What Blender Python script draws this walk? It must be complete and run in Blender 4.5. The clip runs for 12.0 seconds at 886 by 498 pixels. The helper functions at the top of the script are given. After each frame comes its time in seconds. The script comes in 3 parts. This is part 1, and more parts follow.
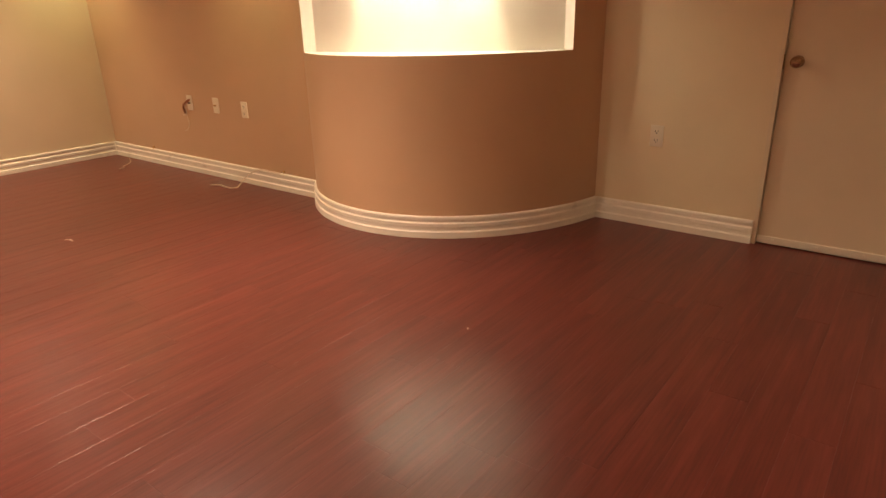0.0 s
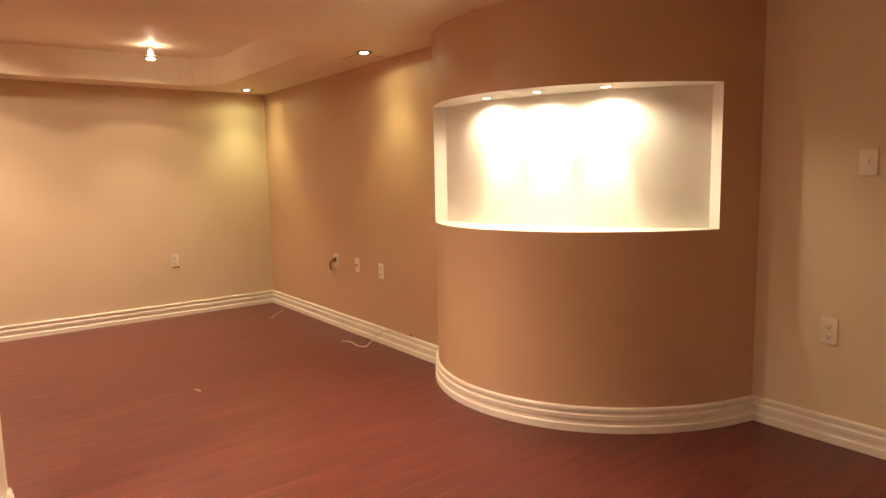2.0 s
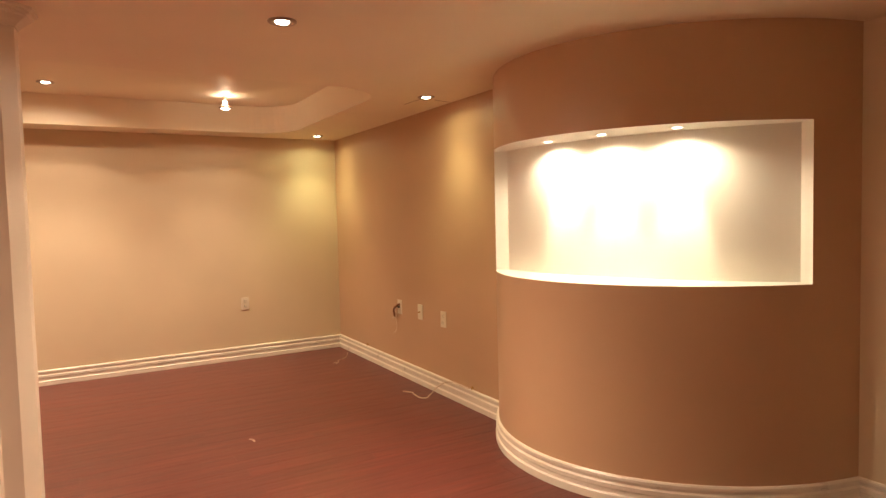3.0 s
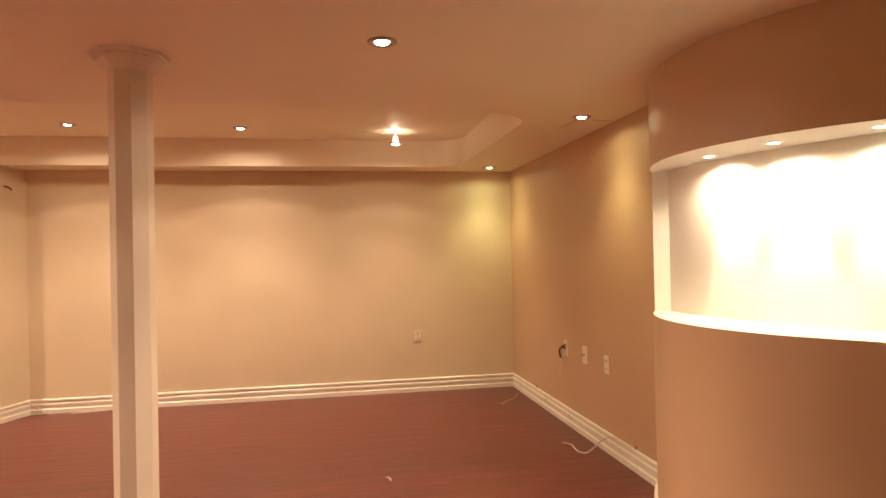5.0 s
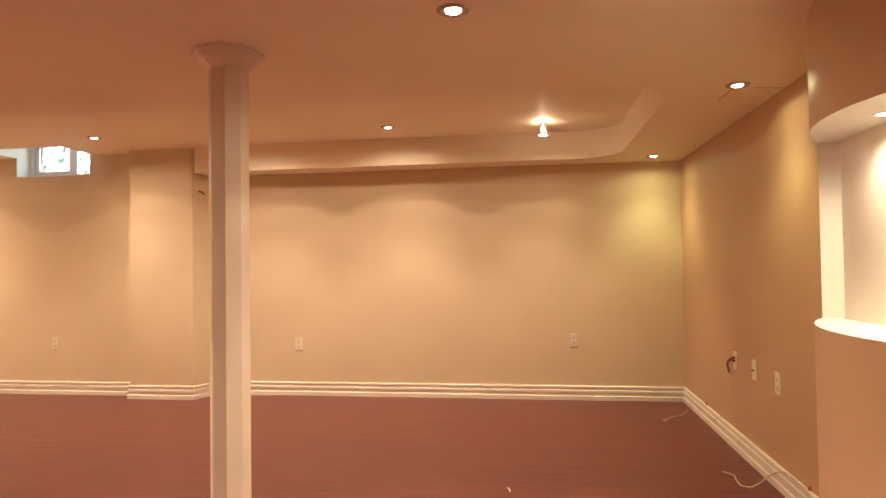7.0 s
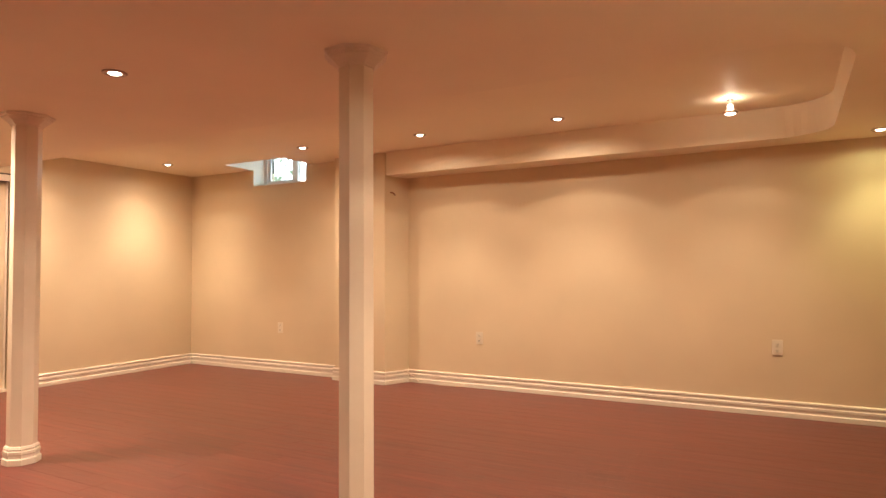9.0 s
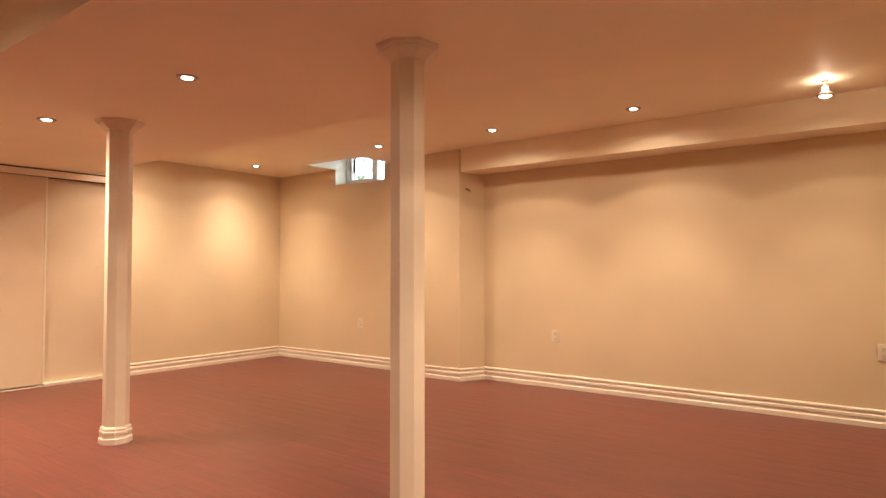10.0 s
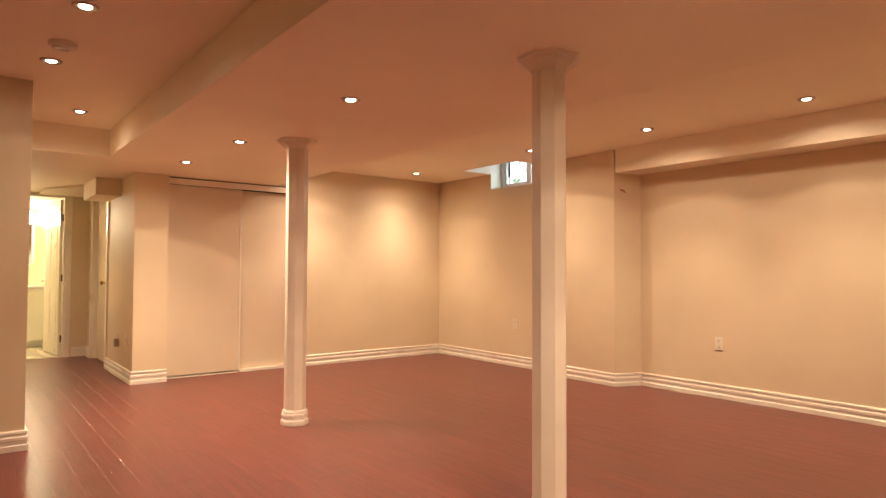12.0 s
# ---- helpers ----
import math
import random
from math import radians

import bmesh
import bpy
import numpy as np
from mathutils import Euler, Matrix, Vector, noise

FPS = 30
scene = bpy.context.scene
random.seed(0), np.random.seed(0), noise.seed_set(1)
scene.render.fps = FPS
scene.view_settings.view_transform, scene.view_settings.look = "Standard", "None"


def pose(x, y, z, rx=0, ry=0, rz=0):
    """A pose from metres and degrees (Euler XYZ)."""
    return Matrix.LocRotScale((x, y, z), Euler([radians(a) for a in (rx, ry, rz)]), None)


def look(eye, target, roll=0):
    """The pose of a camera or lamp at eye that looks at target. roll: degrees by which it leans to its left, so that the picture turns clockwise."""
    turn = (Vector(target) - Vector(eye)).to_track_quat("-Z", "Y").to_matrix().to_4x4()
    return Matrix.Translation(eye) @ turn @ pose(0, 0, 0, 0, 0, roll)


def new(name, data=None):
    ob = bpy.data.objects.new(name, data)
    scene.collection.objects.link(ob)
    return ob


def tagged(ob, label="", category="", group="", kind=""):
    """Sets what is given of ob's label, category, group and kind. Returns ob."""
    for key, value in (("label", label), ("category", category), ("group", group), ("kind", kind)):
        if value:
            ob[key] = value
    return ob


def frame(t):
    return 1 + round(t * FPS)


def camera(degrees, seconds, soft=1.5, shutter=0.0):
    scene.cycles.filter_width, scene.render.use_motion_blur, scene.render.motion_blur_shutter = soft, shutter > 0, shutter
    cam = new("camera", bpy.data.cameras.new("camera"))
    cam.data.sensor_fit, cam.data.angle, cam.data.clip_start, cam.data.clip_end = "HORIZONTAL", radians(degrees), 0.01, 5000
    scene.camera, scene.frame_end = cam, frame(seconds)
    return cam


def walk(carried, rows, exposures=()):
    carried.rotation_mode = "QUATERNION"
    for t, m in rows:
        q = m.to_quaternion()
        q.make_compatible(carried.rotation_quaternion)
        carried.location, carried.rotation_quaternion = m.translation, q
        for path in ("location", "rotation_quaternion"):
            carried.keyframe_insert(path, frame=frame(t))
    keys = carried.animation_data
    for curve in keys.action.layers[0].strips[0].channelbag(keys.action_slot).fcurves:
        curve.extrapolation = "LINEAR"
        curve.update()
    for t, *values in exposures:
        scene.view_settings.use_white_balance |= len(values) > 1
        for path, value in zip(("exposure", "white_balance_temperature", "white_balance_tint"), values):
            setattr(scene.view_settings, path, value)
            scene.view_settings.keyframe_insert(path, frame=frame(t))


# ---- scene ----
cam = camera(70.4, 12.0)
PATH = [
    (0, (-0.745, 3.372, 1.173), (-1.899, 4.846, 0.469), -1.6),
    (0.5, (-0.748, 3.452, 1.186), (-2.01, 4.893, 0.612), -1.5),
    (1, (-0.738, 3.567, 1.216), (-2.123, 4.94, 0.769), -1.4),
    (1.5, (-0.747, 3.646, 1.243), (-2.238, 4.937, 0.911), -1.3),
    (2, (-0.764, 3.723, 1.259), (-2.344, 4.926, 1.021), -1.2),
    (2.5, (-0.79, 3.795, 1.272), (-2.441, 4.913, 1.113), -1.3),
    (3, (-0.84, 3.922, 1.297), (-2.569, 4.922, 1.189), -1.4),
    (5, (-0.968, 4.435, 1.265), (-2.936, 4.79, 1.286), -1.2),
    (5.5, (-1.008, 4.552, 1.254), (-3.0, 4.728, 1.284), -1.2),
    (6, (-1.067, 4.672, 1.244), (-3.066, 4.692, 1.28), -1.0),
    (6.5, (-1.133, 4.785, 1.224), (-3.129, 4.663, 1.264), -0.9),
    (7, (-1.192, 4.895, 1.204), (-3.171, 4.61, 1.25), -0.8),
    (9, (-1.376, 5.322, 1.117), (-3.127, 4.356, 1.186), -0.3),
    (9.5, (-1.449, 5.39, 1.102), (-3.12, 4.293, 1.169), -0.2),
    (10, (-1.503, 5.452, 1.096), (-3.092, 4.239, 1.162), -0.1),
    (10.5, (-1.533, 5.504, 1.097), (-3.037, 4.187, 1.161), -0.1),
    (11, (-1.527, 5.554, 1.099), (-2.938, 4.138, 1.164), 0.0),
    (11.5, (-1.51, 5.577, 1.112), (-2.819, 4.067, 1.176), 0.1),
    (12, (-1.478, 5.594, 1.114), (-2.708, 4.018, 1.181), 0.2),
]
EXPOSURES = [(0.0, 0.0), (1.5, 0.07), (3.0, 0.08), (12.0, 0.02)]
walk(cam, [(t, look(eye, target, roll)) for t, eye, target, roll in PATH], EXPOSURES)

# ---- world and lamp settings ----
world = bpy.data.worlds.new("sky")
scene.world = world
world.use_nodes = True
wn = world.node_tree.nodes
sky = wn.new("ShaderNodeTexSky")
sky.sky_type = "NISHITA"
sky.sun_disc = False
sky.sun_elevation, sky.sun_rotation = radians(40), radians(90)
world.node_tree.links.new(sky.outputs[0], wn["Background"].inputs[0])
wn["Background"].inputs[1].default_value = 0.1

WARM = (1.0, 0.735, 0.52)
YELLOW = (0.94, 0.87, 0.42)
SPOT_W = 116.0
CORE, CONE, SPILL = 1.38, 0.28, 0.14   # shares of a lamp that go into its core, cone edge and wide spill
LOW, TRAY = 2.06, 2.29


def spot(name, place, target, watts, colour, angle=142.0, blend=1.0, radius=0.025):
    data = bpy.data.lights.new(name, "SPOT")
    data.energy, data.color, data.spot_size, data.spot_blend, data.shadow_soft_size = watts, colour, radians(angle), blend, radius
    ob = new(name, data)
    ob.matrix_world = look(place, target)
    return ob


# ---- materials ----
def material(name, colour, rough=0.5, metal=0.0, vary=0.06, scale=3.0, grain=180.0, bump=0.08, gloss=0.5, coat=0.0):
    """Paint, plastic or metal with blotches at a large scale and fine relief at a small one."""
    mat = bpy.data.materials.new(name)
    mat.use_nodes = True
    n, l = mat.node_tree.nodes, mat.node_tree.links
    bsdf = n["Principled BSDF"]
    bsdf.inputs["Roughness"].default_value = rough
    bsdf.inputs["Metallic"].default_value = metal
    bsdf.inputs["Specular IOR Level"].default_value = gloss
    bsdf.inputs["Coat Weight"].default_value = coat
    co = n.new("ShaderNodeTexCoord")
    big, small = n.new("ShaderNodeTexNoise"), n.new("ShaderNodeTexNoise")
    big.inputs["Scale"].default_value, big.inputs["Detail"].default_value = scale, 4
    small.inputs["Scale"].default_value, small.inputs["Detail"].default_value = grain, 3
    geo = n.new("ShaderNodeNewGeometry")
    for t in (big, small):
        l.new(geo.outputs["Position"], t.inputs["Vector"])
    ramp = n.new("ShaderNodeMapRange")
    ramp.inputs["From Min"].default_value, ramp.inputs["From Max"].default_value = 0.3, 0.7
    ramp.inputs["To Min"].default_value, ramp.inputs["To Max"].default_value = 1 - vary, 1 + vary
    l.new(big.outputs["Fac"], ramp.inputs["Value"])
    mul = n.new("ShaderNodeMix")
    mul.data_type, mul.blend_type = "RGBA", "MULTIPLY"
    mul.inputs["Factor"].default_value = 1.0
    mul.inputs["A"].default_value = (*colour, 1)
    l.new(ramp.outputs[0], mul.inputs["B"])
    l.new(mul.outputs["Result"], bsdf.inputs["Base Color"])
    rr = n.new("ShaderNodeMapRange")
    rr.inputs["To Min"].default_value, rr.inputs["To Max"].default_value = max(rough - 0.08, 0.02), min(rough + 0.08, 1)
    l.new(big.outputs["Fac"], rr.inputs["Value"])
    l.new(rr.outputs[0], bsdf.inputs["Roughness"])
    b = n.new("ShaderNodeBump")
    b.inputs["Strength"].default_value, b.inputs["Distance"].default_value = bump, 0.002
    l.new(small.outputs["Fac"], b.inputs["Height"])
    l.new(b.outputs[0], bsdf.inputs["Normal"])
    return mat


def glow(name, colour, strength):
    mat = bpy.data.materials.new(name)
    mat.use_nodes = True
    n, l = mat.node_tree.nodes, mat.node_tree.links
    e = n.new("ShaderNodeEmission")
    e.inputs[0].default_value, e.inputs[1].default_value = (*colour, 1), strength
    l.new(e.outputs[0], n["Material Output"].inputs[0])
    return mat


def laminate():
    """Cherry laminate: long grain along y, light grain streaks painted for glints, each plank of its own shade."""
    mat = bpy.data.materials.new("cherry_laminate")
    mat.use_nodes = True
    n, l = mat.node_tree.nodes, mat.node_tree.links
    bsdf = n["Principled BSDF"]
    bsdf.inputs["Specular IOR Level"].default_value = 0.32
    geo, info = n.new("ShaderNodeNewGeometry"), n.new("ShaderNodeObjectInfo")
    add = n.new("ShaderNodeMath")
    add.operation = "ADD"
    l.new(info.outputs["Random"], add.inputs[0])
    l.new(geo.outputs["Random Per Island"], add.inputs[1])
    shift = n.new("ShaderNodeCombineXYZ")
    far = n.new("ShaderNodeMath")
    far.operation = "MULTIPLY"
    far.inputs[1].default_value = 37.0
    l.new(add.outputs[0], far.inputs[0])
    l.new(far.outputs[0], shift.inputs["Z"])
    vec = n.new("ShaderNodeVectorMath")
    l.new(geo.outputs["Position"], vec.inputs[0])
    l.new(shift.outputs[0], vec.inputs[1])

    def stretched(sx, sy, detail, rough=0.55):
        m = n.new("ShaderNodeVectorMath")
        m.operation = "MULTIPLY"
        m.inputs[1].default_value = (sx, sy, 1.0)
        l.new(vec.outputs[0], m.inputs[0])
        t = n.new("ShaderNodeTexNoise")
        t.inputs["Scale"].default_value, t.inputs["Detail"].default_value, t.inputs["Roughness"].default_value = 1.0, detail, rough
        l.new(m.outputs[0], t.inputs["Vector"])
        return t

    grain, figure, glint_streak = stretched(140, 5, 5, 0.65), stretched(22, 2.2, 4), stretched(34, 1.5, 4, 0.6)
    ramp = n.new("ShaderNodeValToRGB")
    e = ramp.color_ramp.elements
    e[0].position, e[0].color = 0.25, (0.078, 0.022, 0.022, 1)
    e[1].position, e[1].color = 0.78, (0.200, 0.052, 0.040, 1)
    mid = e.new(0.5)
    mid.color = (0.142, 0.037, 0.029, 1)
    mixv = n.new("ShaderNodeMix")
    mixv.inputs["Factor"].default_value = 0.5
    l.new(grain.outputs["Fac"], mixv.inputs["A"])
    l.new(figure.outputs["Fac"], mixv.inputs["B"])
    l.new(mixv.outputs["Result"], ramp.inputs["Fac"])
    # lighter streaks along the grain put the floor's glints into the colour
    fr = n.new("ShaderNodeMapRange")
    fr.inputs["From Min"].default_value, fr.inputs["From Max"].default_value = 0.46, 0.68
    fr.inputs["To Min"].default_value, fr.inputs["To Max"].default_value = 0.94, 1.14
    l.new(glint_streak.outputs["Fac"], fr.inputs["Value"])
    tone = n.new("ShaderNodeMapRange")
    wrap = n.new("ShaderNodeMath")
    wrap.operation = "FRACT"
    l.new(add.outputs[0], wrap.inputs[0])
    tone.inputs["To Min"].default_value, tone.inputs["To Max"].default_value = 0.93, 1.07
    l.new(wrap.outputs[0], tone.inputs["Value"])
    both = n.new("ShaderNodeMath")
    both.operation = "MULTIPLY"
    l.new(fr.outputs[0], both.inputs[0])
    l.new(tone.outputs[0], both.inputs[1])
    mul = n.new("ShaderNodeMix")
    mul.data_type, mul.blend_type = "RGBA", "MULTIPLY"
    mul.inputs["Factor"].default_value = 1.0
    l.new(ramp.outputs["Color"], mul.inputs["A"])
    l.new(both.outputs[0], mul.inputs["B"])
    l.new(mul.outputs["Result"], bsdf.inputs["Base Color"])
    rr = n.new("ShaderNodeMapRange")
    rr.inputs["To Min"].default_value, rr.inputs["To Max"].default_value = FLOOR_ROUGH - 0.02, FLOOR_ROUGH + 0.03
    l.new(figure.outputs["Fac"], rr.inputs["Value"])
    l.new(rr.outputs[0], bsdf.inputs["Roughness"])
    b = n.new("ShaderNodeBump")
    scrape = stretched(46, 2.0, 4, 0.7)
    hgt = n.new("ShaderNodeMix")
    hgt.inputs["Factor"].default_value = 0.35
    l.new(scrape.outputs["Fac"], hgt.inputs["A"])
    l.new(mixv.outputs["Result"], hgt.inputs["B"])
    b.inputs["Strength"].default_value, b.inputs["Distance"].default_value = 0.7, 0.0028
    l.new(hgt.outputs["Result"], b.inputs["Height"])
    l.new(b.outputs[0], bsdf.inputs["Normal"])
    return mat


FLOOR_ROUGH = 0.31
WALL = material("beige_wall_paint", (0.72, 0.60, 0.415), 0.55, vary=0.04, scale=1.6, grain=260, bump=0.10, gloss=0.35)
# darker, redder base colour than WALL, for the north and curved walls
TANWALL = material("darker_tan_wall", (0.585, 0.385, 0.24), 0.40, vary=0.05, scale=1.4, grain=240, bump=0.10, gloss=0.5)
CEIL = material("ceiling_paint", (0.93, 0.835, 0.64), 0.6, vary=0.03, scale=1.2, grain=220, bump=0.10, gloss=0.3)
WHITE = material("white_niche_paint", (0.87, 0.84, 0.76), 0.55, vary=0.02, grain=260)
TRIM = material("cream_gloss_trim_paint", (0.84, 0.78, 0.67), 0.3, vary=0.04, scale=6, grain=120, bump=0.04)
POST = material("cream_column_paint", (0.80, 0.71, 0.58), 0.38, vary=0.04, scale=5, grain=150, bump=0.05)
DOORP = material("door_paint", (0.70, 0.585, 0.43), 0.42, vary=0.04, scale=2, grain=160, bump=0.06)
PLATE = material("ivory_plastic", (0.80, 0.73, 0.59), 0.3, vary=0.02, grain=90, bump=0.02)
DARK = material("dark_slot_and_shade", (0.03, 0.025, 0.02), 0.6)
CABLE = material("brown_cable", (0.27, 0.11, 0.055), 0.5, vary=0.2, scale=60)
PALE_CABLE = material("pale_cable", (0.70, 0.58, 0.45), 0.5, vary=0.15, scale=60)
BRASS = material("brass", (0.62, 0.42, 0.18), 0.22, metal=1.0, vary=0.08, scale=30)
BRONZE = material("worn_bronze", (0.40, 0.29, 0.19), 0.2, metal=1.0, vary=0.1, scale=30)
STEEL = material("brushed_steel", (0.55, 0.5, 0.44), 0.3, metal=1.0, vary=0.08, scale=30)
ALUMINIUM = material("dull_aluminium", (0.80, 0.74, 0.62), 0.45, metal=0.2, vary=0.03, scale=20, bump=0.0)
RING = material("downlight_trim_metal", (0.42, 0.33, 0.24), 0.35, metal=0.6)
VINYL = material("white_window_vinyl", (0.78, 0.79, 0.80), 0.35, vary=0.02)
UNDERLAY = material("dark_joint", (0.08, 0.03, 0.025), 0.8)
TILE = material("cream_floor_tile", (0.70, 0.62, 0.50), 0.25, vary=0.05)
BATHWALL = material("bathroom_wall_paint", (0.86, 0.80, 0.62), 0.5, vary=0.03)
CERAMIC = material("white_ceramic", (0.85, 0.83, 0.78), 0.12, vary=0.02, bump=0.0)
ADAPTER = material("grey_plastic", (0.36, 0.28, 0.18), 0.4, vary=0.05)
MIRROR = material("mirror_glass", (0.85, 0.85, 0.85), 0.03, metal=1.0, vary=0.0, bump=0.0)
LAMINATE = laminate()
BULB = glow("lit_bulb", (1.0, 0.90, 0.72), 14.0)
BULB_Y = glow("lit_bulb_warm", (1.0, 0.90, 0.66), 14.0)


# ---- mesh helpers ----
def mesh_object(name, bm, mats, smooth=False):
    bmesh.ops.recalc_face_normals(bm, faces=bm.faces)
    me = bpy.data.meshes.new(name)
    bm.to_mesh(me)
    bm.free()
    for m in mats if isinstance(mats, (list, tuple)) else [mats]:
        me.materials.append(m)
    if smooth:
        for p in me.polygons:
            p.use_smooth = True
    return new(name, me)


def add_box(bm, x0, x1, y0, y1, z0, z1, mat=0, bevel=0.0):
    r = bmesh.ops.create_cube(bm, size=1, matrix=Matrix.LocRotScale(((x0 + x1) / 2, (y0 + y1) / 2, (z0 + z1) / 2), None, (abs(x1 - x0), abs(y1 - y0), abs(z1 - z0))))
    faces = {f for v in r["verts"] for f in v.link_faces}
    for f in faces:
        f.material_index = mat
    if bevel:
        edges = {e for f in faces for e in f.edges}
        bmesh.ops.bevel(bm, geom=list(edges), offset=bevel, segments=2, affect="EDGES", profile=0.5, material=-1)


def boxes(name, rows, mats, bevel=0.0):
    bm = bmesh.new()
    for r in rows:
        add_box(bm, *r[:6], mat=r[6] if len(r) > 6 else 0, bevel=bevel)
    return mesh_object(name, bm, mats)


def add_prism(bm, pts, z0, z1, mat=0, top=None, bottom=None):
    lo = [bm.verts.new((x, y, z0)) for x, y in pts]
    hi = [bm.verts.new((x, y, z1)) for x, y in pts]
    k = len(pts)
    for i in range(k):
        bm.faces.new((lo[i], lo[(i + 1) % k], hi[(i + 1) % k], hi[i])).material_index = mat
    bm.faces.new(hi).material_index = mat if top is None else top
    bm.faces.new(lo[::-1]).material_index = mat if bottom is None else bottom


def add_lathe(bm, profile, sides=24, centre=(0, 0), turn=0.0, mat=0, squash=None):
    rings = []
    for r, z in profile:
        rings.append([bm.verts.new((centre[0] + r * math.cos(turn + 2 * math.pi * i / sides), centre[1] + r * math.sin(turn + 2 * math.pi * i / sides), z)) for i in range(sides)])
    for a, b in zip(rings, rings[1:]):
        for i in range(sides):
            bm.faces.new((a[i], a[(i + 1) % sides], b[(i + 1) % sides], b[i])).material_index = mat
    for ring in (rings[0], rings[-1]):
        bm.faces.new(ring).material_index = mat


def tube(name, pts, radius, mat):
    cu = bpy.data.curves.new(name, "CURVE")
    cu.dimensions, cu.bevel_depth, cu.bevel_resolution, cu.resolution_u = "3D", radius, 2, 6
    sp = cu.splines.new("BEZIER")
    sp.bezier_points.add(len(pts) - 1)
    for p, c in zip(sp.bezier_points, pts):
        p.co = c
        p.handle_left_type = p.handle_right_type = "AUTO"
    cu.materials.append(mat)
    tmp = bpy.data.objects.new(name + "_curve", cu)
    me = bpy.data.meshes.new_from_object(tmp)
    bpy.data.objects.remove(tmp)
    return new(name, me)


def group_of(name, place, parts, **tags):
    """An Empty at the thing's base that carries its parts, whose meshes are built round the origin."""
    root = new(name)
    root.empty_display_size = 0.05
    root.matrix_world = place if isinstance(place, Matrix) else Matrix.Translation(place)
    for p in parts:
        p.parent = root
    return tagged(root, **tags)


# ---- structure ----
CX, CY, RX, RY = -3.28, 7.053, 1.05, 1.23   # centre and half axes of the curved wall
NB, NT = 0.972, 1.653                     # niche sill and head
BACK_X, WIN_X, JOG_X = -6.80, -6.66, -6.53
RIGHT_Y, DOOR_Y, LEFT_Y = 6.155, 6.79, -1.13
HALL_X, END_X, END_Y, BATH_Y = -2.86, -1.85, 0.94, -3.62


def struct(ob, label=""):
    return tagged(ob, label=label, kind="structure")


struct(boxes("wall_west", [(-7.0, BACK_X, 1.9, 6.3, -0.1, 2.6)], WALL), "beige painted plaster wall above a cream baseboard")
bm = bmesh.new()
add_prism(bm, [(-7.0, 1.2), (JOG_X, 1.2), (JOG_X, 1.82), (BACK_X, 1.93), (-7.0, 1.93)], -0.1, 2.6)
struct(mesh_object("wall_pier", bm, WALL), "beige painted wall pier with one splayed side")
WY0, WY1, WZ0, WZ1 = -0.10, 0.69, 2.10, 2.52
struct(boxes("wall_window", [(-7.0, WIN_X, -1.3, WY0, -0.1, 2.6), (-7.0, WIN_X, WY1, 1.2, -0.1, 2.6),
                             (-7.0, WIN_X, WY0, WY1, -0.1, WZ0), (-7.0, WIN_X, WY0, WY1, WZ1, 2.6)], WALL),
       "beige basement wall with a small high window")
struct(boxes("wall_north", [(-7.0, -3.80, RIGHT_Y, RIGHT_Y + 0.15, -0.1, 2.6)], TANWALL), "darker tan wall with three wall plates")
DX0, DX1, DZ = -1.372, -0.56, 2.04
struct(boxes("wall_north_door", [(-2.42, DX0, DOOR_Y, DOOR_Y + 0.14, -0.1, 2.6), (DX1, 1.15, DOOR_Y, DOOR_Y + 0.14, -0.1, 2.6),
                                 (DX0, DX1, DOOR_Y, DOOR_Y + 0.14, DZ, 2.6)], WALL), "beige painted wall beside a flush door")
struct(boxes("wall_south", [(-7.0, -4.62, LEFT_Y - 0.15, LEFT_Y, -0.1, 2.6), (-4.62, -4.30, LEFT_Y - 0.15, LEFT_Y, LOW, 2.6),
                            (-3.17, HALL_X, -2.35, LEFT_Y + 0.09, -0.1, 2.6),
                            (-4.80, -3.17, -1.9, -1.8, -0.1, 2.6), (-4.80, -4.62, -1.8, LEFT_Y - 0.15, -0.1, 2.6)], WALL),
       "beige painted wall with a closet opening")
struct(boxes("wall_hall", [(-3.0, HALL_X, -3.80, -3.28, -0.1, 2.6), (-3.0, HALL_X, -3.28, -2.35, 2.03, 2.6)], WALL), "beige hall wall with a doorway")
BX0, BX1 = -2.60, -1.86
struct(boxes("wall_bathroom", [(-3.0, BX0, BATH_Y - 0.12, BATH_Y, -0.1, 2.6), (BX0, BX1, BATH_Y - 0.12, BATH_Y, 2.03, 2.6),
                               (BX1, -1.6, BATH_Y - 0.12, BATH_Y, -0.1, 2.6)], WALL), "beige wall with the bathroom doorway")
struct(boxes("wall_partition", [(END_X, END_X + 0.15, BATH_Y, END_Y, -0.1, 2.6), (END_X + 0.15, 1.15, END_Y - 0.15, END_Y, -0.1, 2.6)], WALL), "beige partition wall end")
# unseen box added so that no sky light leaks under the door
struct(boxes("door_light_block", [(-1.6, -0.3, DOOR_Y + 0.3, DOOR_Y + 0.4, -0.1, 2.6), (-1.6, -1.5, DOOR_Y + 0.14, DOOR_Y + 0.3, -0.1, 2.6), (-0.4, -0.3, DOOR_Y + 0.14, DOOR_Y + 0.3, -0.1, 2.6), (-1.5, -0.4, DOOR_Y + 0.14, DOOR_Y + 0.3, -0.1, 0.0)], WALL), "unseen box added behind the door to keep sky light out")
# added out of view, at a guessed place, to close off the room
struct(boxes("closing_wall_east", [(1.0, 1.15, END_Y, DOOR_Y, -0.1, 2.6)], WALL), "plain beige wall added out of view to close the east side")
bm = bmesh.new()
add_prism(bm, [(HALL_X, -1.66), (-2.62, -1.66), (-2.62, -2.42), (HALL_X, -2.42)], 1.880, LOW - 0.001)
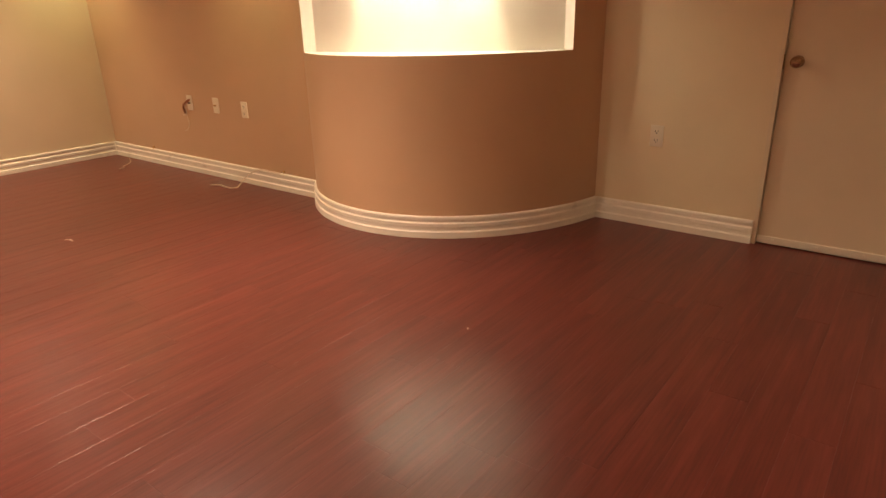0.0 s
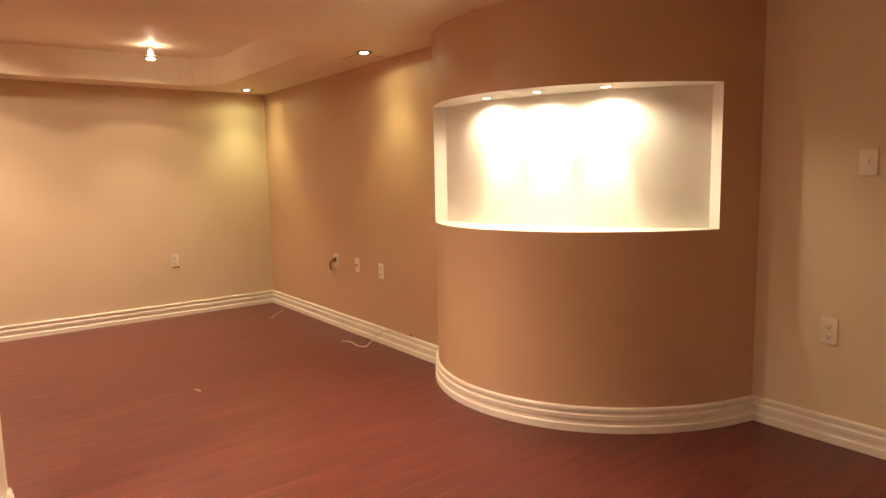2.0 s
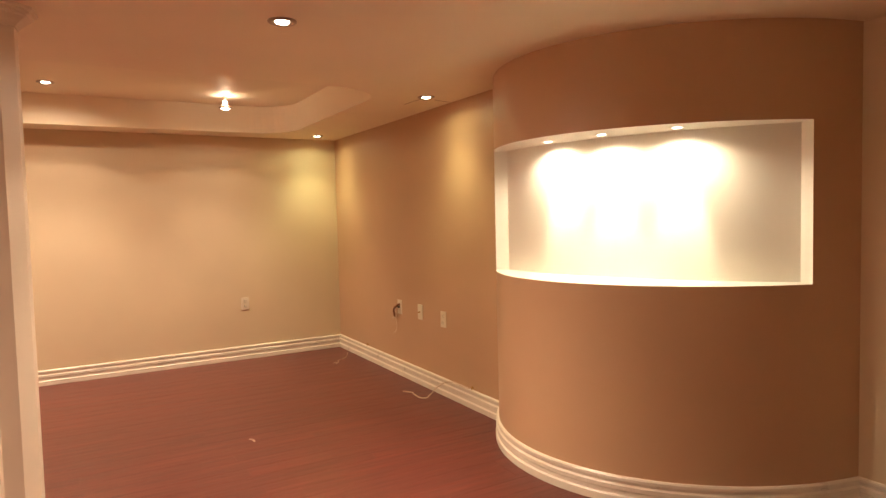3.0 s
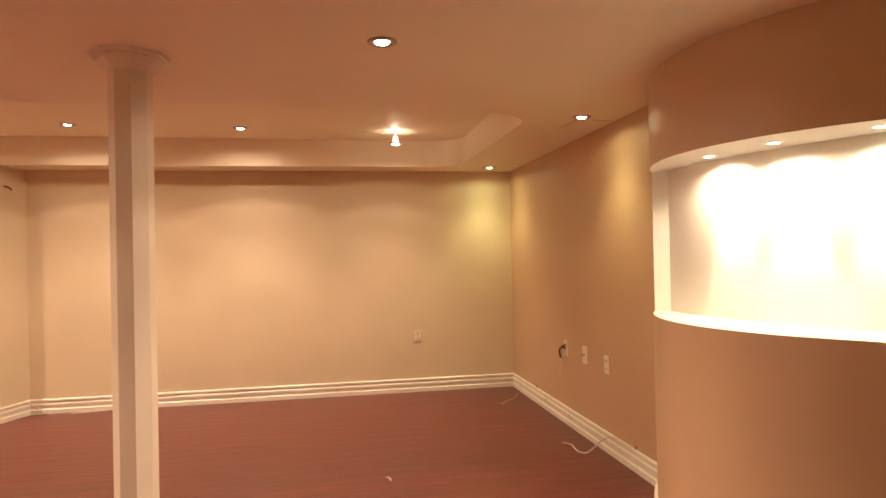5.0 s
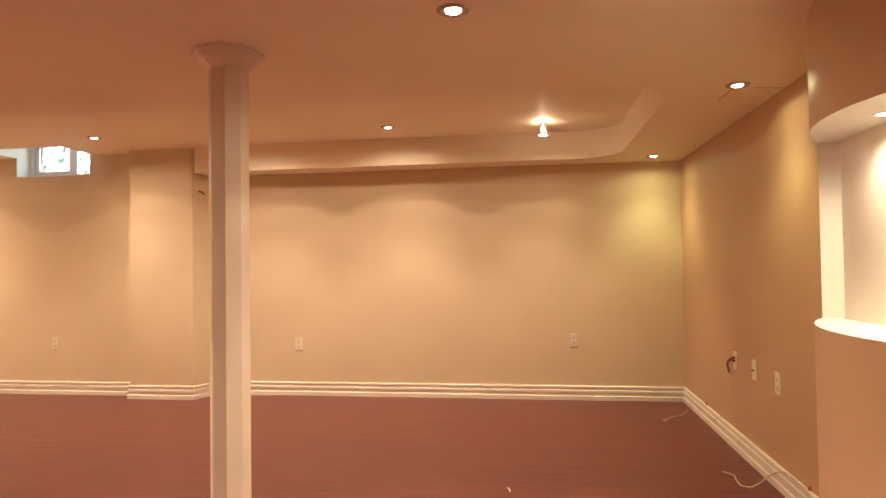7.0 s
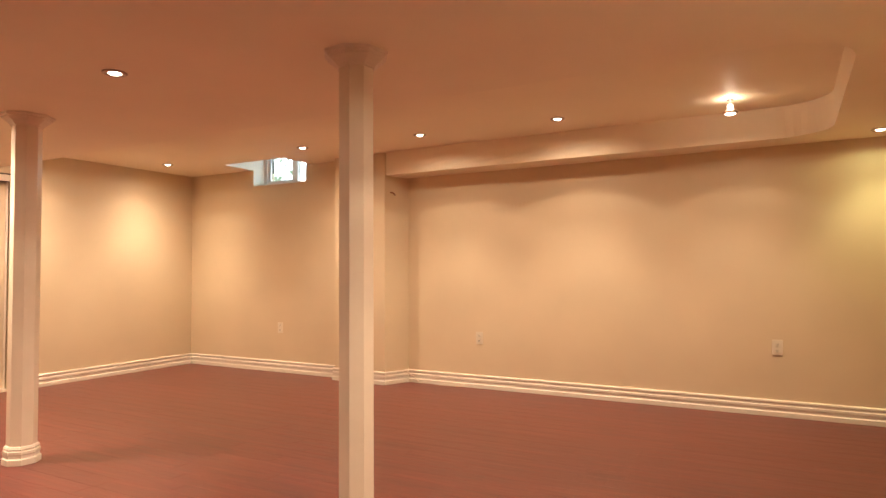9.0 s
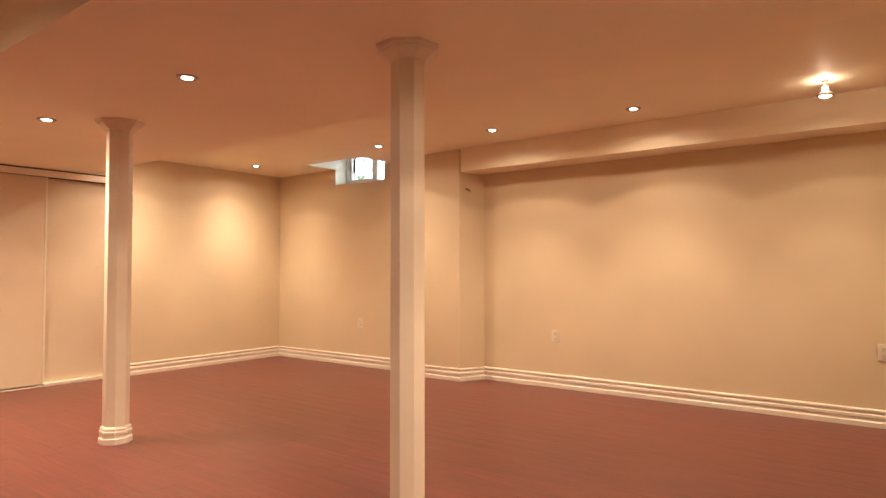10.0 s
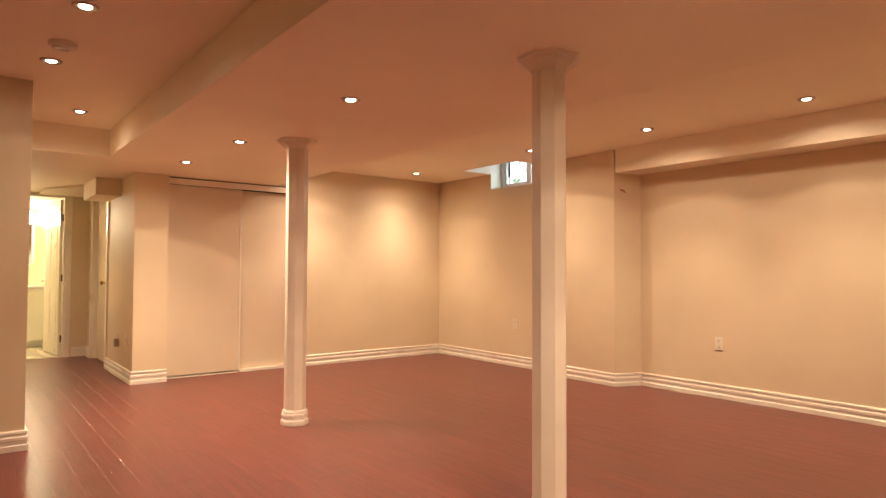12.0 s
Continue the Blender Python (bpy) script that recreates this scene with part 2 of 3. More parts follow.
add_prism(bm, [(HALL_X, -2.425), (-2.58, -2.425), (-2.30, -3.0), (-2.30, BATH_Y + 0.001), (HALL_X, BATH_Y + 0.001)], 2.035, LOW - 0.001)
struct(mesh_object("hall_bulkhead", bm, WALL), "beige boxed-in ducts stepped under the hall ceiling")
struct(boxes("wall_side_room", [(-3.9, -3.8, -3.8, -1.9, -0.1, 2.6), (-3.9, -3.0, -3.9, -3.8, -0.1, 2.6)], WALL), "plain wall of a dark side room")
struct(boxes("wall_bathroom_inner", [(-3.1, -1.5, -5.60, -5.45, -0.1, 2.6), (-3.1, -3.0, -5.45, BATH_Y - 0.12, -0.1, 2.6), (-1.6, -1.5, -5.45, BATH_Y - 0.12, -0.1, 2.6)], BATHWALL),
       "yellow painted bathroom walls")

# curved wall with its lit niche
A0, A1 = radians(225.5), radians(350)
N0, N1 = radians(238.5), radians(335.9)


def arc(a, b, k, inset=0.0):
    return [(CX + (RX - inset) * math.cos(a + (b - a) * i / k), CY + (RY - inset) * math.sin(a + (b - a) * i / k)) for i in range(k + 1)]


def niche_back(k):
    """The back of the niche: a flatter curve between its two jambs."""
    rows = []
    for i in range(k + 1):
        u = i / k
        a, inset = N0 + (N1 - N0) * u, 0.075 + 0.235 * math.sin(math.pi * u) ** 0.85
        rows.append((CX + (RX - inset) * math.cos(a), CY + (RY - inset) * math.sin(a)))
    return rows


bm = bmesh.new()
outer = arc(A0, A1, 72)
tail = [(-2.42, 6.94), (-3.85, 6.94)]
add_prism(bm, outer + tail, -0.1, NB, 0, top=1)
add_prism(bm, outer + tail, NT, LOW, 0, bottom=1)
back = niche_back(48)
add_prism(bm, arc(A0, N0, 8) + [back[0], (-3.85, 6.94)], NB, NT, 0)
add_prism(bm, [back[-1]] + arc(N1, A1, 8) + [(-2.42, 6.94)], NB, NT, 0)
for (xa, ya), (xb, yb) in zip(back, back[1:]):
    f = bm.faces.new([bm.verts.new(c) for c in ((xa, ya, NB), (xb, yb, NB), (xb, yb, NT), (xa, ya, NT))])
    f.material_index = 1
bmesh.ops.remove_doubles(bm, verts=bm.verts, dist=0.0004)
for f in bm.faces:
    c = f.calc_center_median()
    if NB < c.z < NT and abs(f.normal.z) < 0.5:
        for (ax, ay), jr in ((back[0], N0), (back[-1], N1)):
            ex, ey = CX + RX * math.cos(jr), CY + RY * math.sin(jr)
            if math.hypot(c.x - (ax + ex) / 2, c.y - (ay + ey) / 2) < 0.012:
                f.material_index = 1
curved = mesh_object("wall_curved", bm, [TANWALL, WHITE])
for p in curved.data.polygons:
    p.use_smooth = abs(p.normal.z) < 0.5 and p.area > 0.0
curved.data.set_sharp_from_angle(angle=radians(25))
struct(curved, "curved tan feature wall with a white lit display niche")

# ceiling with its two raised trays
TX0, TX1, TY1 = -6.50, -4.35, 5.60
UX0, UY0, UY1 = -2.50, -0.30, 4.40
bm = bmesh.new()
for r in ((TX1, UX0, -1.9, 7.0, LOW, 2.7), (-7.0, TX1, TY1, 6.35, LOW, 2.7), (-7.0, TX0, 1.86, TY1, LOW, 2.7), (-6.56, TX0, 1.2, 1.86, TRAY, 2.7),
          (UX0, 1.2, UY1, 7.0, LOW, 2.7), (UX0, 1.2, -5.7, UY0, LOW, 2.7), (-4.0, UX0, -5.7, -1.9, LOW, 2.7),
          (UX0, 1.2, UY0, UY1, TRAY, 2.7)):
    add_box(bm, *r)
NX, NY0, NY1 = -6.22, -0.10, 0.76      # ceiling cut back in front of the window
for r in ((NX, TX1, -1.3, TY1, TRAY, 2.7), (-7.0, NX, -1.3, NY0, TRAY, 2.7), (-7.0, NX, NY1, 1.2, TRAY, 2.7), (TX0, NX, 1.2, TY1, TRAY, 2.7), (-7.0, NX, NY0, NY1, 2.56, 2.7)):
    add_box(bm, *r)
rr = 0.34
pts = [(TX1, TY1)] + [(TX1 - rr + rr * math.cos(a), TY1 - rr + rr * math.sin(a)) for a in [math.pi / 2 * i / 10 for i in range(11)]]
add_prism(bm, pts, LOW, TRAY)
pts = [(TX0, TY1)] + [(TX0 + rr - rr * math.sin(a), TY1 - rr + rr * math.cos(a)) for a in [math.pi / 2 * i / 10 for i in range(11)]]
add_prism(bm, pts, LOW, TRAY)
struct(mesh_object("ceiling", bm, CEIL), "painted drywall ceiling with raised trays and recessed lights")

# baseboards
PROFILE = [(0.0, 0.0), (0.021, 0.0), (0.021, 0.034), (0.013, 0.041), (0.013, 0.060), (0.018, 0.065), (0.018, 0.083), (0.010, 0.090), (0.010, 0.100), (0.016, 0.105), (0.016, 0.118), (0.010, 0.124), (0.0, 0.124)]


def baseboard(pts):
    """A moulded board along the line pts; the wall lies to the right of the way along it."""
    bm = bmesh.new()
    k = len(pts)
    rows = []
    for i, (x, y) in enumerate(pts):
        dirs = []
        if i:
            dirs.append(Vector((x - pts[i - 1][0], y - pts[i - 1][1])).normalized())
        if i < k - 1:
            dirs.append(Vector((pts[i + 1][0] - x, pts[i + 1][1] - y)).normalized())
        nrm = sum((Vector((-d.y, d.x)) for d in dirs), Vector((0, 0))).normalized()
        grow = 1 / max(nrm.dot(Vector((-dirs[0].y, dirs[0].x))), 0.3)
        rows.append([bm.verts.new((x + nrm.x * d * grow, y + nrm.y * d * grow, z + 0.001)) for d, z in PROFILE])
    for a, b in zip(rows, rows[1:]):
        for j in range(len(PROFILE) - 1):
            bm.faces.new((a[j], b[j], b[j + 1], a[j + 1]))
    bm.faces.new(rows[0])
    bm.faces.new(rows[-1])
    return struct(mesh_object("baseboard", bm, TRIM), "moulded cream painted wooden baseboard")


baseboard([(DX0 - 0.002, DOOR_Y), (-2.254, DOOR_Y)] + [p for p in reversed(arc(radians(227.2), radians(347.2), 60))] + [(BACK_X, RIGHT_Y), (BACK_X, 1.93), (JOG_X, 1.82), (JOG_X, 1.2), (WIN_X, 1.2), (WIN_X, LEFT_Y), (-4.62, LEFT_Y)])
baseboard([(-3.175, LEFT_Y + 0.09), (HALL_X, LEFT_Y + 0.09), (HALL_X, -2.28)])
baseboard([(END_X, BATH_Y), (END_X, END_Y), (1.0, END_Y), (1.0, DOOR_Y), (DX1, DOOR_Y)])
baseboard([(HALL_X, -3.36), (HALL_X, BATH_Y), (BX0 - 0.08, BATH_Y)])


# ---- recessed lights ----
def lamp_beams(name, x, y, z, watts, colour, angle=125.0, blend=0.24, core=1.0):
    """A halogen reflector lamp: a soft strong core, the edge of its cone, and a weak wide spill."""
    spot(name + "_core", (x, y, z - 0.002), (x, y, z - 1), watts * CORE * core, colour, angle * 0.82, 1.0)
    spot(name + "_cone", (x, y, z - 0.002), (x, y, z - 1), watts * CONE, colour, angle, blend)
    spot(name + "_spill", (x, y, z), (x, y, z - 1), watts * SPILL, colour, 168.0, 0.4)


def downlight(x, y, z, colour=WARM, watts=SPOT_W, bulb=BULB, angle=125.0, blend=0.24, core=1.0):
    bm = bmesh.new()
    add_lathe(bm, [(0.029, -0.001), (0.036, -0.006), (0.050, -0.007), (0.056, -0.003), (0.056, 0.0)], 28)
    ring = mesh_object("trim", bm, RING, True)
    bm = bmesh.new()
    add_lathe(bm, [(0.004, -0.011), (0.016, -0.0105), (0.024, -0.008), (0.028, -0.004), (0.028, -0.001)], 24)
    lens = mesh_object("bulb", bm, bulb, True)
    ob = group_of("recessed_light", (x, y, z), [ring, lens], label="small round recessed ceiling light, switched on", category="ceiling light", group="recessed ceiling lights")
    lamp_beams("downlight", x, y, z - 0.020, watts, colour, angle, blend, core)
    return ob


for x, y in ((-3.28, 4.64), (-3.20, 2.55), (-3.13, 1.03), (-3.08, -0.15)):
    downlight(x, y, LOW)
for x, y in ((-4.43, 5.90), (-6.51, 5.88)):
    downlight(x, y, LOW, YELLOW, SPOT_W * 0.27, BULB_Y, 116.0, 1.0, core=0.45)
for x, y in ((-5.90, -0.60), (-4.68, -0.60)):
    downlight(x, y, TRAY, watts=SPOT_W * 0.68)
for x, y, part in ((-5.92, 1.30, 0.58), (-6.00, 2.55, 0.68), (-6.04, 3.77, 0.70)):
    downlight(x, y, TRAY, watts=SPOT_W * part)
for x, y in ((-1.92, 2.42), (-1.89, 1.46), (-2.20, 0.26)):
    downlight(x, y, TRAY, watts=SPOT_W * 0.15)
# unseen hall light, added at a hidden spot for the evenly lit hall walls
downlight(-1.98, -2.4, LOW, watts=SPOT_W * 0.40)
# two unseen lights added behind the camera to brighten the east side
for x, y, z, part in ((0.0, 2.4, TRAY, 0.44), (0.25, 5.4, LOW, 0.47)):
    downlight(x, y, z, watts=SPOT_W * part)

# ---- niche lights ----
for x, y in ((-3.33, 5.99), (-3.015, 6.045), (-2.712, 6.198)):
    bm = bmesh.new()
    add_lathe(bm, [(0.022, -0.0005), (0.024, -0.002), (0.032, -0.002), (0.034, 0.0)], 24)
    ring = mesh_object("trim", bm, WHITE, True)
    bm = bmesh.new()
    add_lathe(bm, [(0.004, -0.003), (0.016, -0.0028), (0.021, -0.001)], 20)
    lens = mesh_object("bulb", bm, BULB, True)
    group_of("niche_light", (x, y, NT), [ring, lens], label="small round puck light in the niche head, lit", category="spotlight", group="niche lights")
    spot("niche_beam", (x, y, NT - 0.012), (x, y, NT - 0.7), 14.0, (1.0, 0.82, 0.56), 162, 0.6, 0.015)
    d = Vector((CX - x, CY - y)).normalized()
    spot("niche_core", (x, y, NT - 0.012), (x + d.x * 0.16, y + d.y * 0.16, NT - 0.7), 30.0, (1.0, 0.84, 0.58), 38, 0.6, 0.012)


# ---- columns ----
def column(x, y):
    half = 0.0785
    turn = radians(16)
    bm = bmesh.new()
    add_lathe(bm, [(half, 0.05), (half, LOW - 0.03)], 8, turn=turn)
    shaft = mesh_object("shaft", bm, POST)
    bm = bmesh.new()
    add_lathe(bm, [(half + d, z) for d, z in ((0.021, 0.001), (0.021, 0.034), (0.013, 0.041), (0.013, 0.058), (0.017, 0.063), (0.017, 0.078), (0.010, 0.085), (0.014, 0.092), (0.008, 0.105), (0.001, 0.108))], 8, turn=turn)
    base = mesh_object("base", bm, TRIM)
    bm = bmesh.new()
    add_lathe(bm, [(half + d, z) for d, z in ((0.001, LOW - 0.070), (0.006, LOW - 0.069), (0.007, LOW - 0.063), (0.013, LOW - 0.058), (0.026, LOW - 0.046), (0.043, LOW - 0.034), (0.045, LOW - 0.029), (0.054, LOW - 0.026), (0.055, LOW - 0.016), (0.066, LOW - 0.013), (0.067, LOW - 0.001))], 8, turn=turn)
    cap = mesh_object("capital", bm, POST)
    return group_of("column", (x, y, 0), [shaft, base, cap], label="slim octagonal cream painted support column with moulded cap", category="column", group="support columns")


column(-3.56, 3.69)
column(-3.455, 1.322)


# ---- flush door by the curved wall ----
def knob(bm_name, mat):
    bm = bmesh.new()
    add_lathe(bm, [(0.026, 0.0), (0.028, 0.004), (0.024, 0.008), (0.010, 0.012), (0.010, 0.028), (0.020, 0.034), (0.027, 0.044), (0.026, 0.056), (0.016, 0.062), (0.004, 0.063)], 24)
    return mesh_object(bm_name, bm, mat, True)


jamb = boxes("frame", [(DX0, DX0 + 0.018, 0.0, 0.12, 0, DZ), (DX1 - 0.018, DX1, 0.0, 0.12, 0, DZ), (DX0 + 0.018, DX1 - 0.018, 0.0, 0.12, DZ - 0.018, DZ)], DOORP)
leaf = boxes("leaf", [(DX0 + 0.021, DX1 - 0.021, 0.030, 0.068, 0.012, DZ - 0.021)], DOORP, bevel=0.002)
kn = knob("knob", BRONZE)
kn.matrix_world = pose(-1.295, 0.030, 0.915, 90, 0, 0)
bm = bmesh.new()
add_box(bm, DX0 + 0.022, DX1 - 0.022, 0.018, 0.0295, 0.006, 0.046, bevel=0.004)
for i in range(4):
    add_box(bm, DX0 + 0.09 + 0.2 * i, DX0 + 0.102 + 0.2 * i, 0.012, 0.0185, 0.022, 0.034, bevel=0.002)
sweep = mesh_object("door_sweep", bm, ALUMINIUM)
plate = boxes("strike_plate", [(DX0 + 0.0165, DX0 + 0.0195, 0.008, 0.030, 0.88, 0.95)], BRASS)
door = group_of("door_1", (0, DOOR_Y, 0), [jamb, leaf, kn, sweep, plate], label="closed flush beige door with a brass knob", category="door", kind="structure")

# ---- closet with sliding doors ----
def closet_panel(x0, x1, y, h):
    bm = bmesh.new()
    add_box(bm, x0, x1, y, y + 0.018, 0.024, h, bevel=0.002)
    body = mesh_object("panel", bm, DOORP)
    bm = bmesh.new()
    add_box(bm, x0 - 0.004, x0 + 0.014, y - 0.002, y + 0.024, 0.022, h + 0.002, bevel=0.002)
    add_box(bm, x1 - 0.014, x1 + 0.004, y - 0.002, y + 0.024, 0.022, h + 0.002, bevel=0.002)
    rails = mesh_object("edge_rail", bm, TRIM)
    return [body, rails]


front = closet_panel(-3.955, -3.185, -0.055, 1.982)
rear = closet_panel(-4.605, -3.90, -0.10, 1.982)
track = boxes("top_track", [(-4.615, -3.175, -0.03, -0.006, 1.985, LOW - 0.014), (-4.615, -3.175, -0.13, -0.03, LOW - 0.02, LOW - 0.002)], TRIM)
floor_track = boxes("floor_track", [(-4.615, -3.955, -0.12, -0.02, 0.001, 0.030), (-3.955, -3.175, -0.12, -0.035, 0.001, 0.012)], TRIM)
# dark boxes paint the shade above and behind the top track
shade_strips = boxes("shade_strip", [(-4.612, -3.178, -0.03, -0.012, LOW - 0.0135, LOW - 0.001), (-4.612, -3.178, -0.125, -0.032, 1.987, 2.012)], DARK)
group_of("closet_doors", (0, LEFT_Y, 0), front + rear + [track, floor_track, shade_strips], label="pair of plain beige sliding closet doors, closed", category="closet door")

# ---- window ----
wx = -6.90
outer_frame = boxes("frame", [(wx, wx + 0.07, WY0, WY0 + 0.045, WZ0, WZ1), (wx, wx + 0.07, WY1 - 0.045, WY1, WZ0, WZ1), (wx, wx + 0.07, WY0 + 0.045, WY1 - 0.045, WZ0, WZ0 + 0.045), (wx, wx + 0.07, WY0 + 0.045, WY1 - 0.045, WZ1 - 0.045, WZ1),
                              (wx + 0.01, wx + 0.06, 0.36, 0.41, WZ0 + 0.045, WZ1 - 0.045)], VINYL, bevel=0.003)
sash = boxes("sash", [(wx + 0.02, wx + 0.05, WY0 + 0.047, WY0 + 0.085, WZ0 + 0.047, WZ1 - 0.047), (wx + 0.02, wx + 0.05, 0.322, 0.358, WZ0 + 0.047, WZ1 - 0.047), (wx + 0.02, wx + 0.05, WY0 + 0.085, 0.322, WZ0 + 0.047, WZ0 + 0.08), (wx + 0.02, wx + 0.05, WY0 + 0.085, 0.322, WZ1 - 0.08, WZ1 - 0.047)], VINYL, bevel=0.002)
glass = bpy.data.materials.new("window_glass")
glass.use_nodes = True
gb = glass.node_tree.nodes["Principled BSDF"]
gb.inputs["Transmission Weight"].default_value, gb.inputs["Roughness"].default_value, gb.inputs["IOR"].default_value = 1.0, 0.0, 1.02
pane = boxes("pane", [(wx + 0.032, wx + 0.037, WY0 + 0.05, WY1 - 0.05, WZ0 + 0.05, WZ1 - 0.05)], glass)
pane.visible_shadow = False
group_of("window_1", (0, 0, 0), [outer_frame, sash, pane], label="small white sliding basement window, bright daylight outside", category="window", kind="structure")
liner = boxes("window_reveal", [(wx + 0.071, WIN_X, WY0 + 0.0005, WY0 + 0.006, WZ0 + 0.009, WZ1), (WIN_X, NX, NY0, NY0 + 0.006, TRAY + 0.001, 2.555), (WIN_X, NX, NY1 - 0.006, NY1, TRAY + 0.001, 2.555), (NX - 0.006, NX - 0.0005, NY0 + 0.006, NY1 - 0.006, TRAY + 0.001, 2.555), (WIN_X, NX - 0.006, NY0 + 0.006, NY1 - 0.006, 2.548, 2.556)], WHITE)
struct(liner, "white painted window reveal")
struct(boxes("window_sill", [(wx + 0.071, WIN_X + 0.004, WY0, WY1, WZ0, WZ0 + 0.008)], WHITE, bevel=0.002), "white window sill")


def outside():
    """Blurred daylight and greenery in the window well."""
    mat = bpy.data.materials.new("daylight_greenery")
    mat.use_nodes = True
    n, l = mat.node_tree.nodes, mat.node_tree.links
    geo, t, ramp, e = n.new("ShaderNodeNewGeometry"), n.new("ShaderNodeTexNoise"), n.new("ShaderNodeValToRGB"), n.new("ShaderNodeEmission")
    t.inputs["Scale"].default_value, t.inputs["Detail"].default_value = 9.0, 4
    l.new(geo.outputs["Position"], t.inputs["Vector"])
    l.new(t.outputs["Fac"], ramp.inputs[0])
    el = ramp.color_ramp.elements
    el[0].position, el[0].color = 0.40, (0.05, 0.07, 0.05, 1)
    el[1].position, el[1].color = 0.62, (0.80, 0.95, 1.0, 1)
    l.new(ramp.outputs[0], e.inputs[0])
    e.inputs[1].default_value = 11.0
    l.new(e.outputs[0], n["Material Output"].inputs[0])
    return mat


struct(boxes("backdrop", [(-7.9, -7.88, -1.6, 2.4, 1.6, 3.6)], outside()), "bright daylight and leaves outside the window")


# ---- wall plates ----
def wall_plate(kind, place):
    """A cover plate built facing -y: duplex outlet, toggle switch, decorator outlet or coaxial plate."""
    bm = bmesh.new()
    add_box(bm, -0.036, 0.036, -0.007, -0.0005, -0.058, 0.058, bevel=0.0025)
    parts = [mesh_object("cover", bm, PLATE)]
    bm = bmesh.new()
    if kind == "outlet":
        bm.free()
        for z in (-0.024, 0.024):
            bm = bmesh.new()
            add_box(bm, -0.016, 0.016, -0.0095, -0.007, z - 0.014, z + 0.014, bevel=0.001)
            parts.append(mesh_object("socket", bm, PLATE))
            bm = bmesh.new()
            add_box(bm, -0.0085, -0.006, -0.0102, -0.0094, z - 0.004, z + 0.007)
            add_box(bm, 0.006, 0.0085, -0.0102, -0.0094, z - 0.004, z + 0.007)
            add_box(bm, -0.003, 0.003, -0.0102, -0.0094, z - 0.011, z - 0.006)
            parts.append(mesh_object("slot", bm, DARK))
        label, name = "ivory duplex power outlet on the wall", "power_outlet"
    elif kind == "switch":
        add_box(bm, -0.006, 0.006, -0.018, -0.006, -0.004, 0.014, bevel=0.002)
        add_box(bm, -0.010, 0.010, -0.0082, -0.0068, -0.020, 0.020)
        parts.append(mesh_object("toggle", bm, PLATE))
        label, name = "ivory light switch plate on the wall", "light_switch"
    else:
        add_lathe(bm, [(0.007, -0.0), (0.007, 0.010), (0.004, 0.011), (0.004, 0.018)], 12)
        co = mesh_object("connector", bm, BRASS if kind == "coax" else DARK)
        co.matrix_world = pose(0, -0.006, 0, 90, 0, 0)
        parts.append(co)
        label, name = "ivory cable plate on the wall", "cable_plate"
    return group_of(name, place, parts, label=label, category="wall plate", group="wall plates")


wall_plate("open", pose(-5.42, RIGHT_Y, 0.56))
wall_plate("coax", pose(-5.066, RIGHT_Y, 0.56))
wall_plate("outlet", pose(-4.714, RIGHT_Y, 0.55))
wall_plate("outlet", pose(-1.917, DOOR_Y, 0.514))
wall_plate("switch", pose(-1.80, DOOR_Y, 1.27))
wall_plate("outlet", pose(BACK_X, 5.227, 0.52, rz=90))
wall_plate("outlet", pose(BACK_X, 2.722, 0.475, rz=90))
wall_plate("outlet", pose(WIN_X, 0.33, 0.49, rz=90))
wall_plate("switch", pose(HALL_X, -1.30, 0.40, rz=90))

# charger block plugged in by the hall corner
bm = bmesh.new()
add_box(bm, 0.002, 0.045, -0.03, 0.03, -0.05, 0.03, bevel=0.004)
blk = mesh_object("block", bm, ADAPTER)
bm = bmesh.new()
add_box(bm, 0.012, 0.022, -0.006, 0.006, 0.03, 0.07, bevel=0.002)
group_of("plug_adapter", (HALL_X, -1.66, 0.36), [blk, mesh_object("prong", bm, PLATE)], label="grey plug-in adapter block on the hall wall", category="adapter")

# ---- cables and clips ----
Y = RIGHT_Y
tagged(tube("cable_bundle", [(-5.415, Y - 0.004, 0.585), (-5.418, Y - 0.020, 0.578), (-5.440, Y - 0.034, 0.560), (-5.468, Y - 0.034, 0.538), (-5.476, Y - 0.030, 0.505), (-5.466, Y - 0.026, 0.478)], 0.009, CABLE), "short brown cable bundle hanging from a wall plate", "cable")
tagged(tube("bent_cable", [(-5.417, Y - 0.004, 0.570), (-5.430, Y - 0.026, 0.558), (-5.452, Y - 0.030, 0.536), (-5.452, Y - 0.024, 0.500), (-5.470, Y - 0.022, 0.470), (-5.510, Y - 0.022, 0.462)], 0.005, PALE_CABLE), "short frayed tan cable beside the brown one", "cable")
tagged(tube("thin_wire", [(-5.465, Y - 0.022, 0.48), (-5.46, Y - 0.02, 0.44), (-5.45, Y - 0.02, 0.40), (-5.48, Y - 0.02, 0.35), (-5.52, Y - 0.02, 0.335)], 0.0025, PALE_CABLE), "thin loose pale wire under a wall plate", "cable")
tagged(tube("floor_cable", [(-4.36, Y - 0.022, 0.130), (-4.45, Y - 0.022, 0.128), (-4.60, Y - 0.024, 0.125), (-4.74, Y - 0.05, 0.06), (-4.765, Y - 0.10, 0.006), (-4.72, Y - 0.17, 0.005), (-4.82, Y - 0.19, 0.005), (-4.90, Y - 0.18, 0.005), (-4.96, Y - 0.22, 0.005)], 0.0042, PALE_CABLE), "loose thin cable draped from the baseboard onto the floor", "cable")
